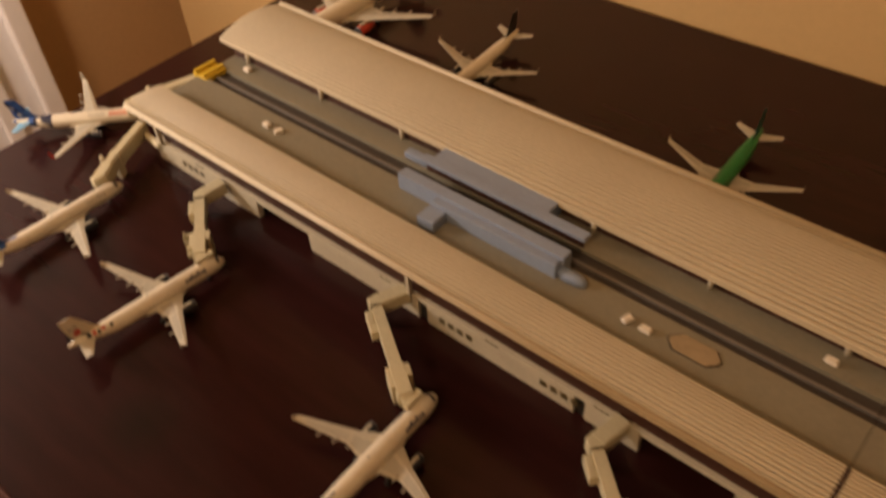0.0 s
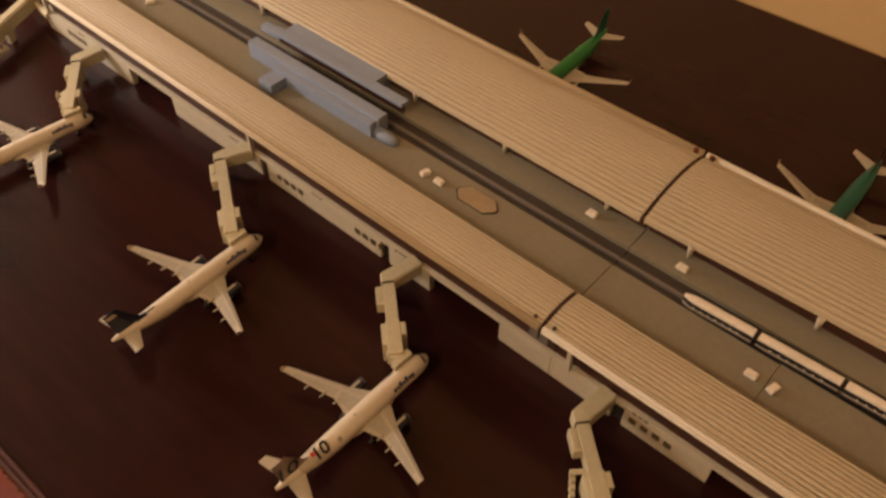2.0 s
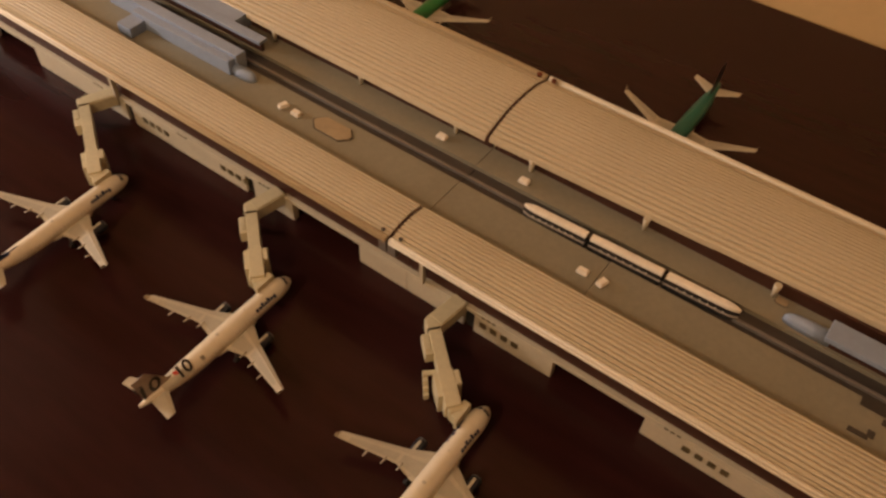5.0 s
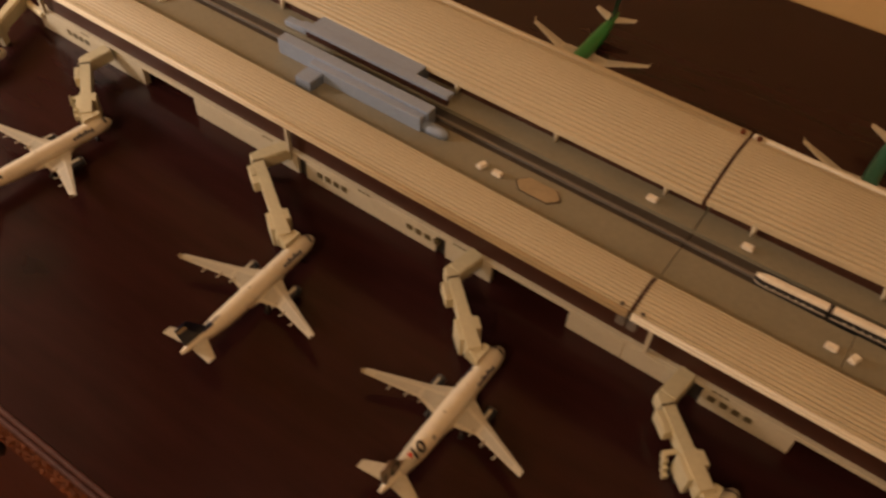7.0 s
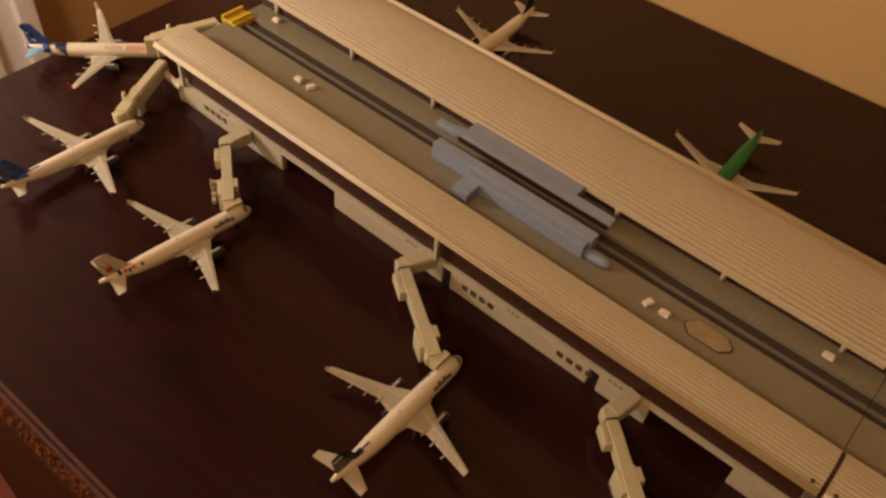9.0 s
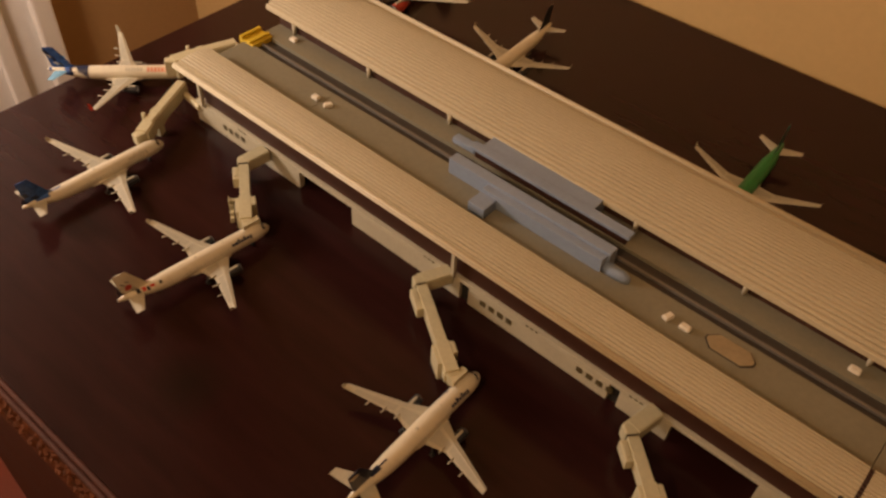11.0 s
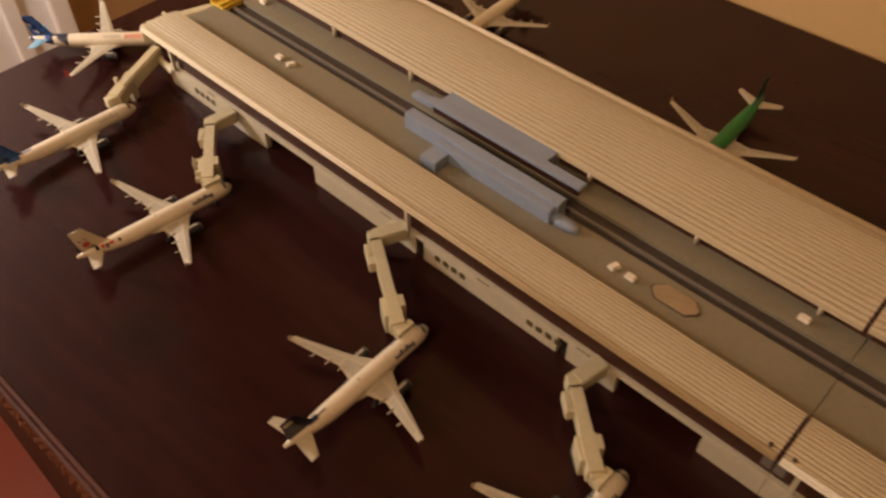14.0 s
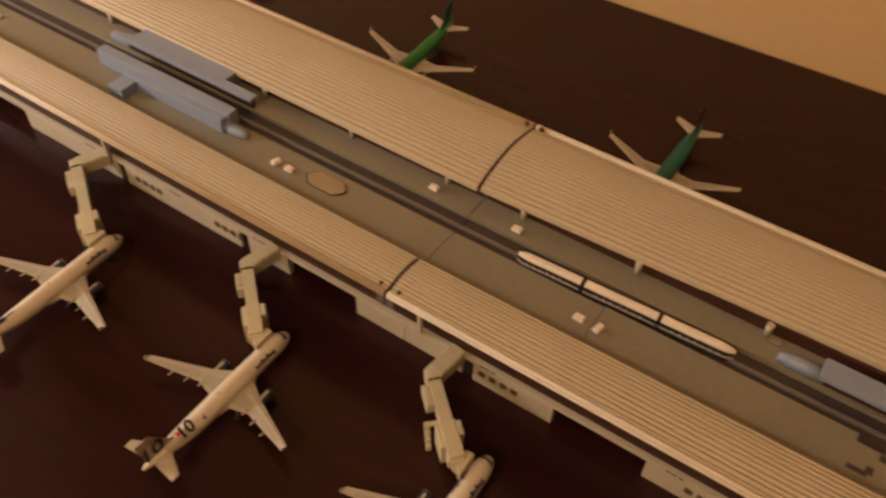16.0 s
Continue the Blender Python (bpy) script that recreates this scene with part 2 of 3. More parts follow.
def roof_strip(y0, y1, z0, z1, rise, x0, x1, ribs, skew=0.0, plain=0.2):
    """A slightly arched roof of one terminal half: rounded ribs, narrow grooves, and a plain strip at the outer edge."""
    prof = []
    steps = [(-0.10, -0.010), (0.11, -0.010), (0.18, 0.002), (0.32, 0.005), (0.5, 0.006), (0.68, 0.005), (0.83, 0.002)]
    us = [((k + max(0, d)) / ribs * (1 - plain), h) for k in range(ribs) for d, h in steps if k or d > 0]
    for u, h in us + [((1 - plain) * 0.985, -0.013), ((1 - plain) * 1.008, -0.013), (1 - plain * 0.9, 0.004), (1 - plain * 0.52, 0.004), (1 - plain * 0.48, -0.007), (1 - plain * 0.38, -0.007), (1 - plain * 0.34, 0.004), (1 - plain * 0.15, 0.004), (1.0, -0.008)]:
        prof.append((y0 + (y1 - y0) * u, z0 + (z1 - z0) * u + rise * 4 * u * (1 - u) + h))
    under = [(y1, z1 - 0.022), (y0, z0 - 0.022)]
    flare = lambda x, y: y - skew * x * (y1 - y) / (y1 - y0)
    return add_loft(bmesh.new(), [[Vector((x, flare(x, y), z)) for y, z in prof + under] for x in (x0, x1)], smooth=False)


def terminal_half(name_x0, x1, label):
    x0 = name_x0
    t = thing("airport_terminal", (0, 0, TABLE), TURN, label, "model terminal", "halves of the model terminal")
    part("near_roof", roof_strip(-0.296, -0.545, 0.532, 0.535, 0.02, x0, x1, NEAR_RIBS, -0.010 if x0 > 0 else 0.003, 0.16), ROOF, t, "cream ribbed roof panel")
    xf, xe = (x0 - 0.13, x1 - 0.022) if x0 < -1 else (x0 - 0.022, x1)
    part("far_roof", roof_strip(0.253 if x0 < 0 else 0.264, 0.83, 0.548, 0.56, 0.055, xf, xe, FAR_RIBS, 0.008 if x0 < 0 else -0.030, 0.10), ROOF, t, "cream ribbed arched roof panel")
    bm = add_tube(bmesh.new(), (x0, -0.556, 0.536), (x1, -0.556, 0.536), 0.013)
    part("eave_rim", bm, TRIM, t)
    part("eave_rim", add_tube(bmesh.new(), (xf, 0.845, 0.562), (xe, 0.845, 0.562), 0.018), TRIM, t)
    part("eave_lip", add_tube(bmesh.new(), (x0, -0.568, 0.525), (x1, -0.568, 0.525), 0.007), TRIM, t)
    # deck and sunken track
    cut = -3.51 if x0 < 0 else 0.84
    part("deck", box(x0 if x0 < -1 else 0.002, cut - 0.0015, -0.40, 0.0, 0.42, DK), DECK, t, "smooth grey deck")
    if x0 < 0:
        part("deck", box(cut + 0.0015, -0.002, -0.40, 0.0, 0.42, DK), DECK, t, "smooth grey deck")
    else:
        part("deck", box(cut + 0.0015, 2.0, -0.40, 0.008, 0.42, DK), DECK, t, "smooth grey deck")
        part("deck", box(2.0, x1, -0.40, -0.035, 0.42, DK), DECK, t, "smooth grey deck")
        part("deck_slot", box(1.995, 2.075, -0.178, -0.156, DK, DK + 0.004), TRACK, t, "dark slot in the deck")
        part("deck_slot", box(2.065, 2.095, -0.160, -0.125, DK, DK + 0.003), TRACK, t, "dark slot in the deck")
        part("deck_slot", box(2.10, 2.15, -0.075, -0.045, DK, DK + 0.004), TRACK, t, "dark slot in the deck")
    part("rear_deck", box(x0 if x0 < -1 else 0.002, x1 if x1 > 1 else -0.002, 0.140, 0.70, 0.42, DK), DECK, t)
    b0, b1 = (x0, -0.002) if x0 < 0 else (0.002, x1)
    part("track_bed", box(b0, b1, 0.0 if x0 < 0 else -0.05, 0.140, 0.41, 0.436), TRACK, t)
    part("rail", box(b0, b1, 0.054, 0.072, 0.436, 0.454, 0.003), RAIL, t)
    part("glazing", box(x0, x1, -0.385, -0.37, 0.16, 0.50), GLASS, t, "dark brown glazed band")
    part("inner_glazing", box(x0, x1, 0.296 if x0 < 0 else 0.300, 0.315, DK, 0.530), GLASS, t, "dark brown glazed band")
    part("glazing", box(x0, x1, 0.66, 0.68, 0.0, 0.50), GLASS, t)
    part("wall_band", box(x0 - 0.08 if x0 < -1 else x0, x1, -0.41, -0.36, 0.131, 0.158, 0.004), WALL, t)
    # added filler block, its black imitating shade behind the gaps in the wall
    part("shade_block", box(x0 + 0.03, x1 - 0.03, -0.16, 0.62, 0.0, 0.41), INNER_SHADE, t)
    return t


left = terminal_half(-4.36, -0.010, "cream ribbed model terminal half with a sunken track")
right = terminal_half(0.010, 4.36, "second cream ribbed model terminal half")

# dark strips that join the two halves
part("joint_strip", roof_strip(-0.298, -0.543, 0.524, 0.527, 0.02, -0.0095, 0.0095, NEAR_RIBS, 0.0, 0.17), GLASS, left, "dark maroon joint strip")
part("joint_strip", roof_strip(0.262, 0.828, 0.538, 0.552, 0.055, -0.0315, -0.0125, FAR_RIBS, 0.0, 0.10), GLASS, left, "dark maroon joint strip")
part("joint_filler", box(-0.0095, 0.0095, -0.408, -0.372, 0.0, 0.157), WALL, left)
part("joint_filler", box(-0.0095, 0.0095, -0.383, -0.371, 0.158, 0.50), GLASS, left)

# lower wall panels: (start, end) along the terminal
for owner, spans in ((left, [(-4.44, -3.42), (-2.96, -2.11), (-2.05, -1.13), (-1.07, -0.78), (-0.32, -0.0105)]), (right, [(0.0105, 0.34), (0.40, 0.84), (1.31, 2.2), (2.26, 3.2), (3.5, 4.3)])):
    for a, b in spans:
        part("wall_panel", box(a, b, -0.41, -0.37, 0.0, 0.130, 0.004), WALL, owner)
for owner, starts in ((left, [-4.16, -1.965, -1.325]), (right, [0.432, 1.5])):
    for s in starts:
        for i in range(4):
            part("window", box(s + i * 0.060, s + i * 0.060 + 0.038, -0.414, -0.40, 0.066, 0.104, 0.003), PANE, owner)
# roof posts
for owner, xs in ((left, [-4.19, -3.49, -2.81, -1.5, -0.86, -0.22]), (right, [0.24, 0.87, 1.51, 2.2])):
    for x in xs:
        part("post", add_tube(bmesh.new(), (x, 0.276, DK), (x, 0.280, 0.535), 0.010, 0.018), WALL, owner)
for owner, xs in ((left, [-4.36, -2.17]), (right, [0.08, 2.2])):
    for x in xs:
        part("post", add_box(bmesh.new(), x, x + 0.022, -0.43, -0.405, 0.15, 0.50), WALL, owner)


def rooftop_box(x, y, sx, sy, h=0.03, turn=0):
    t = thing("rooftop_unit", D(x, y, DK), TURN + turn, "small white plastic rooftop unit on the grey deck", "rooftop unit", "rooftop units")
    part("casing", box(-sx / 2, sx / 2, -sy / 2, sy / 2, 0, h, 0.008), BOX, t)
    part("lid", box(-sx / 2.6, sx / 2.6, -sy / 2.6, sy / 2.6, h, h + 0.006, 0.002), BOX, t)


for x, y, turn in ((-1.06, -0.105, 70), (-0.965, -0.11, 0), (-0.25, 0.205, 0), (0.26, 0.185, 0), (0.77, -0.145, 0), (0.87, -0.15, 75), (-3.56, -0.045, 0), (-3.45, -0.05, 60), (-4.13, 0.30, 0)):
    rooftop_box(x, y, 0.058, 0.038, 0.018, turn)


def add_nose(xa, xb, yc, half, z0, z1):
    """A low hull, rounded across and tapering to a blunt tip."""
    rings = []
    for u, k in ((0.0, 1.0), (0.45, 1.0), (0.7, 0.93), (0.86, 0.76), (0.95, 0.52), (1.0, 0.22)):
        x = xa + (xb - xa) * u
        top = z0 + (z1 - z0) * (0.35 + 0.65 * k)
        rings.append([Vector((x, yc + half * k * p, z0 + (top - z0) * q)) for p, q in ((-1, 0), (1, 0), (1, 0.45), (0.8, 0.82), (0.35, 1), (-0.35, 1), (-0.8, 0.82), (-1, 0.45))])
    return add_loft(bmesh.new(), rings)


def blue_building(x0, x1):
    t = thing("station_building", (0, 0, TABLE), TURN, "blue-grey plastic station building on the deck", "model building", "station buildings")
    part("upper_hall", box(x0, x1, -0.062, 0.008, DK, 0.566, 0.006), BLUE, t)
    part("lower_hall", box(x0 + 0.28, x1 - 0.014, -0.112, -0.060, DK, 0.550, 0.006), BLUE, t)
    part("side_wing", box(x0 + 0.275, x0 + 0.385, -0.222, -0.105, DK, 0.526, 0.005), BLUE, t)
    part("low_nose", add_nose(x1 - 0.02, x1 + 0.135, -0.066, 0.031, DK, 0.510), BLUE, t, "low rounded nose of paler blue-grey")
    for k in range(2):
        part("roof_vent", box(x1 - 0.030 - 0.030 * k, x1 - 0.020 - 0.030 * k, -0.098 + 0.014 * k, -0.090 + 0.014 * k, 0.549, 0.554, 0.0015), BLUE, t)
    r = thing("platform_building", (0, 0, TABLE), TURN, "blue-grey plastic platform building beside the track", "model building", "station buildings")
    part("canopy", box(x0, x1, 0.113, 0.176, 0.535, 0.556, 0.004), BLUE, r)
    # recessed panel in dark brown, painting the shade below the canopy
    part("shaded_front", box(x0 + 0.02, x1 - 0.03, 0.150, 0.172, DK, 0.536), GLASS, r, "front panel coloured dark for the shade under the canopy")
    part("upper_floor", box(x0 + 0.05, x1 - 0.26, 0.172, 0.30, DK, 0.549, 0.004), BLUE, r)
    part("low_end", box(x0 - 0.16, x0 + 0.01, 0.155, 0.215, DK, 0.502, 0.012), BLUE, r)


blue_building(-2.525, -1.452)
r = thing("platform_building", (0, 0, TABLE), TURN, "blue-grey plastic platform building with a low rounded nose", "model building", "station buildings")
part("canopy", box(1.77, 2.85, 0.110, 0.225, 0.535, 0.562, 0.005), BLUE, r)
# dark panel again paints in the shade under this canopy
part("shaded_front", box(1.79, 2.83, 0.156, 0.22, DK, 0.536), GLASS, r, "front panel coloured dark for the shade under the canopy")
part("low_nose", add_nose(1.80, 1.59, 0.186, 0.032, DK, 0.514), BLUE, r)


def octagon_pad(x, y, sx, sy, c, label):
    t = thing("roof_pad", D(x, y, DK), TURN, label, "roof pad", "roof pads")
    for nm, k, z, m in (("rim", 1.0, 0.003, TRACK), ("pad", 0.93, 0.007, TAN)):
        bm = bmesh.new()
        pts = [(-sx + c, -sy), (sx - c, -sy), (sx, -sy + c), (sx, sy - c), (sx - c, sy), (-sx + c, sy), (-sx, sy - c), (-sx, -sy + c)]
        add_loft(bm, [[Vector((k * a, k * b, z0)) for a, b in pts] for z0 in (0, z)], smooth=False)
        part(nm, bm, m, t)


octagon_pad(-0.74, -0.083, 0.128, 0.056, 0.045, "flat tan eight-sided pad on the grey deck")
octagon_pad(1.56, 0.235, 0.03, 0.02, 0.008, "small tan pad on the rear deck")

y = thing("buffer_stop", D(-4.335, 0.15, 0.437), TURN, "yellow plastic buffer stop at the end of the track", "buffer stop")
part("base", box(-0.07, 0.07, -0.085, 0.085, 0, 0.035, 0.006), YELLOW, y)
part("ridge", box(-0.065, -0.04, -0.085, 0.085, 0.035, 0.055, 0.004), YELLOW, y)
part("ridge", box(0.02, 0.045, -0.085, 0.085, 0.035, 0.05, 0.004), YELLOW, y)

for owner, sgn in ((left, -1), (right, 1)):
    part("joint_block", add_box(bmesh.new(), min(0.005 * sgn, 0.05 * sgn), max(0.005 * sgn, 0.05 * sgn), -0.57, -0.50, 0.45, 0.512, 0.004), RAIL, owner, "grey joint block under the eave")
    part("joint_peg", add_tube(bmesh.new(), (sgn * 0.05, -0.53, 0.53), (sgn * 0.05, -0.53, 0.549), 0.010), TRACK, owner, "small dark joint peg")
    part("joint_peg", add_tube(bmesh.new(), (sgn * 0.045 - 0.022, 0.825, 0.55), (sgn * 0.045 - 0.022, 0.825, 0.585), 0.014), CARVED, owner, "reddish joint peg")
for owner, xs in ((left, [-4.0, -2.38, -1.66, -1.02]), (right, [0.44, 1.4])):
    for x in xs:
        for k in range(3):
            part("sign_bar", box(x + 0.03 * k, x + 0.03 * k + 0.02, -0.4125, -0.40, 0.142, 0.152), PANE, owner)
# door gaps closed with black in place of the shade inside them
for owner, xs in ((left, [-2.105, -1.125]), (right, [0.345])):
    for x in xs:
        part("doorway", box(x, x + 0.05, -0.395, -0.375, 0.0, 0.124), INNER_SHADE, owner)


# ---- aircraft ----
# along the length: radius and rise of the centre line
SHAPE = ((0.0, 0.004, -0.014), (0.012, 0.020, -0.011), (0.035, 0.034, -0.007), (0.07, 0.045, -0.002), (0.11, 0.0494, 0), (0.64, 0.0494, 0), (0.72, 0.047, 0.003), (0.80, 0.040, 0.010), (0.88, 0.029, 0.019), (0.95, 0.018, 0.027), (1.0, 0.008, 0.032))


def airliner(place, turn, label, body=WHITE, fin=NAVY, tailplane=GREY, span=0.43, length=0.94, tip=GREY, tip_rise=0.024, cowl=ENGINE, aft=0.0, group="parked model airliners"):
    t = thing("model_airliner", place, turn, label, "model aircraft", group)
    L = length
    rings = []
    zc = 0.093
    for u, r, dz in SHAPE:
        rings.append([Vector((r * math.cos(a * math.pi / 12), -u * L, zc + dz + r * math.sin(a * math.pi / 12))) for a in range(24)])
    part("fuselage", add_loft(bmesh.new(), rings), body, t)
    w0 = 0.305 * L / 0.94 + aft
    belly = add_loft(bmesh.new(), [[Vector((0.056 * r * math.cos(a * math.pi / 8), -w0 - d, 0.066 + 0.026 * r * math.sin(a * math.pi / 8))) for a in range(16)] for d, r in ((-0.05, 0.3), (-0.02, 0.85), (0.02, 1.0), (0.17, 1.0), (0.22, 0.85), (0.27, 0.3))])
    part("wing_fairing", belly, body if body is WHITE else GREY, t)
    for s in (-1, 1):
        def section(x, lead, chord, z, th):
            return [Vector((s * x, lead, z)), Vector((s * x, lead - 0.3 * chord, z + th)), Vector((s * x, lead - chord, z + 0.2 * th)), Vector((s * x, lead - 0.4 * chord, z - 0.6 * th))]
        wing = add_loft(bmesh.new(), [section(0.0, -w0, 0.19, 0.066, 0.014), section(0.05, -w0, 0.18, 0.068, 0.013), section(0.16, -w0 - 0.068, 0.088, 0.08, 0.009), section(span, -w0 - 0.19, 0.036, 0.118, 0.004)], smooth=False)
        wing_ob = part("wing", wing, GREY, t)
        part("winglet", add_loft(bmesh.new(), [section(span, -w0 - 0.2, 0.03, 0.118, 0.003), section(span + 0.2 * tip_rise, -w0 - 0.215, 0.018, 0.118 + tip_rise, 0.002)], smooth=False), tip if s > 0 else GREY, wing_ob)
        for xa, xb in ((0.055, 0.155), (0.17, span * 0.88)):
            top = bmesh.new()
            rows = []
            for x in (xa, xb):
                if x <= 0.16:
                    f = (x - 0.05) / 0.11
                    lead, chord, z, th = -w0 - 0.068 * f, 0.18 - 0.092 * f, 0.068 + 0.012 * f, 0.013 - 0.004 * f
                else:
                    f = (x - 0.16) / (span - 0.16)
                    lead, chord, z, th = -w0 - 0.068 - 0.122 * f, 0.088 - 0.052 * f, 0.08 + 0.038 * f, 0.009 - 0.005 * f
                rows.append([Vector((s * x, lead - c * chord, z + th * (1 - 0.8 * (c - 0.3) / 0.7) + 0.0008)) for c in (0.42, 0.86)])
            top.faces.new([top.verts.new(p) for p in rows[0] + rows[1][::-1]])
            part("spoiler_panel", top, FLAP, wing_ob, "slightly darker grey spoiler panel")
        for fx in (0.14, 0.21, 0.29) if body is WHITE else ():
            ly = -w0 - 0.13 - fx * 0.26
            part("flap_fairing", add_tube(bmesh.new(), (s * fx, ly + 0.03, 0.066 + fx * 0.1), (s * fx, ly - 0.014, 0.074 + fx * 0.1), 0.005, 0.003, 6), GREY, wing_ob)
        eng = bmesh.new()
        add_loft(eng, [[Vector((s * 0.144 + r * math.cos(a * math.pi / 8), -w0 + 0.012 - d, 0.047 + r * math.sin(a * math.pi / 8))) for a in range(16)] for d, r in ((0, 0.021), (0.010, 0.026), (0.055, 0.025), (0.085, 0.019), (0.11, 0.011))])
        e = part("engine", eng, cowl, t, "dark painted engine")
        part("intake_lip", add_tube(bmesh.new(), (s * 0.144, -w0 + 0.0135, 0.047), (s * 0.144, -w0 + 0.009, 0.047), 0.0232, 0.0255, 16), METAL, e, "bare metal intake lip")
        part("pylon", add_box(bmesh.new(), s * 0.144 - 0.006, s * 0.144 + 0.006, -w0 - 0.09, -w0 - 0.005, 0.06, 0.078), GREY, e)
        tp = add_loft(bmesh.new(), [section(0.0, -0.84 * L, 0.100, 0.118, 0.006), section(0.148, -0.922 * L, 0.044, 0.132, 0.003)] if turn < 90 else [section(0.0, -0.845 * L, 0.100, 0.118, 0.006), section(0.150, -0.938 * L, 0.044, 0.132, 0.003)], smooth=False)
        part("tailplane", tp, tailplane, t)
        part("main_wheel", add_tube(bmesh.new(), (s * 0.085, -w0 - 0.17, 0.014), (s * 0.105, -w0 - 0.17, 0.014), 0.014), TYRE, t)
        part("gear_leg", add_tube(bmesh.new(), (s * 0.095, -w0 - 0.17, 0.014), (s * 0.085, -w0 - 0.16, 0.075), 0.004, seg=6), METAL, t)
    fin_rings = [[Vector((0, -0.765 * L, 0.128)), Vector((0.006, -0.85 * L, 0.13)), Vector((0, -0.955 * L, 0.125)), Vector((-0.006, -0.85 * L, 0.13))],
                 [Vector((0, -0.825 * L, 0.160)), Vector((0.005, -0.88 * L, 0.165)), Vector((0, -0.970 * L, 0.160)), Vector((-0.005, -0.88 * L, 0.165))],
                 [Vector((0, -0.918 * L, 0.296)), Vector((0.003, -0.96 * L, 0.296)), Vector((0, -0.995 * L, 0.296)), Vector((-0.003, -0.96 * L, 0.296))]]
    part("fin", add_loft(bmesh.new(), fin_rings, smooth=False), fin, t)
    part("nose_wheel", add_tube(bmesh.new(), (-0.01, -0.12, 0.011), (0.01, -0.12, 0.011), 0.011), TYRE, t)
    part("nose_leg", add_tube(bmesh.new(), (0, -0.12, 0.011), (0, -0.115, 0.06), 0.004, seg=6), METAL, t)
    # cockpit windows
    for s in (-1, 1):
        bm = bmesh.new()
        for a0, a1, u in ((35, 62, 0.045), (63, 86, 0.042)):
            pts = []
            for uu, rr, dz, aa in ((u, 0.0385, -0.006, a0), (u, 0.0385, -0.006, a1), (u + 0.018, 0.0455, -0.002, a1), (u + 0.018, 0.0455, -0.002, a0)):
                c = math.radians(aa)
                pts.append(bm.verts.new((s * (rr + 0.0012) * math.cos(c), -uu * L, zc + dz + (rr + 0.0012) * math.sin(c))))
            bm.faces.new(pts)
        part("cockpit_window", bm, BLACK, t)
    return t


def plane_from(nose, heading, label, **kw):
    return airliner(D(*nose), heading, label, **kw)


plane_a = plane_from((-4.312, -0.700), -2.6, "white model airliner with a blue tail fin at a jetway", fin=SKY, span=0.465)
plane_b = plane_from((-3.252, -0.752), -6.9, "white model airliner with a red and black patterned tail", fin=WHITE)
plane_c = plane_from((-1.685, -0.745), 0.6, "white model airliner with a navy tail fin", fin=NAVY)
plane_d = plane_from((-0.494, -0.747), -1.0, "white model airliner with a figured grey-violet tail", fin=LILAC)
plane_e = plane_from((0.705, -0.77), -1, "white model airliner at the end jetway", fin=NAVY)
plane_p = plane_from((-4.82, -0.11), -45, "white and navy model airliner with red wing tips", fin=SKY, length=0.94, span=0.472, tailplane=ICE, tip=RED, tip_rise=0.055, aft=0.03)
plane_g = plane_from((-1.295, 1.13), 181, "bright green model airliner with pale wings", body=GREEN, fin=TEAL)
plane_h = plane_from((0.605, 1.03), 178, "dark green model airliner with pale wings", body=TEAL, fin=ENGINE)
plane_w = plane_from((-3.265, 1.27), 183, "white model airliner with a black tail fin", fin=BLACK)
plane_v = plane_from((-4.61, 1.06), 180, "large white model airliner with red engines", fin=NAVY, cowl=RED)
plane_v.scale = (1.65, 1.65, 1.65)


# markings that follow the round of a fuselage
def on_body(t, name, mat, marks, length=0.94, sides=(1,), label=""):
    """marks: (start, end) along the fuselage in decimetres from the nose, (low, high) degrees up from the side."""
    bm = bmesh.new()
    for s in sides:
        for y0, y1, a0, a1 in marks:
            n = max(1, int(abs(a1 - a0) / 10))
            rows = []
            for k in range(n + 1):
                a = math.radians(a0 + (a1 - a0) * k / n)
                row = []
                for y in (y0, y1):
                    u = y / length
                    r, dz = 0.0494, 0.0
                    for (ua, ra, za), (ub, rb, zb) in zip(SHAPE, SHAPE[1:]):
                        if ua <= u <= ub:
                            f = (u - ua) / (ub - ua)
                            r, dz = ra + (rb - ra) * f, za + (zb - za) * f
                    r += 0.0009
                    row.append(bm.verts.new((s * r * math.cos(a), -y, 0.093 + dz + r * math.sin(a))))
                rows.append(row)
            for p, q in zip(rows, rows[1:]):
                bm.faces.new((p[0], p[1], q[1], q[0]))
    return part(name, bm, mat, t, label)


TITLE = [(0.138 + 0.019 * k, 0.153 + 0.019 * k, 26 - 6 * (k == 0), 46 + 10 * (k in (2, 4))) for k in range(7)]
for p in (plane_a, plane_b, plane_c, plane_d, plane_e):
    on_body(p, "title_marking", GREY if p is plane_a else NAVY, TITLE, sides=(1, -1))
    on_body(p, "window_line", GREY, [(0.14 + 0.022 * k, 0.149 + 0.022 * k, 12, 20) for k in range(25)], sides=(1, -1))
    on_body(p, "roof_hatch", GREY, [(0.47, 0.485, 80, 100), (0.30, 0.306, 84, 96)])
on_body(plane_p, "navy_band", NAVY, [(0.665, 0.792, -60, 240)], 0.94)
on_body(plane_p, "tail_band", SKY, [(0.79, 0.93, -60, 240)], 0.94)
on_body(plane_p, "logo_square", WHITE, [(0.738, 0.770, 32, 72)], 0.9405, sides=(1, -1)).scale = (1.02, 1, 1.004)
on_body(plane_p, "title_marking", GREY, [(0.30 + 0.02 * k, 0.313 + 0.02 * k, 40, 70) for k in range(6)], 0.94, sides=(1, -1))
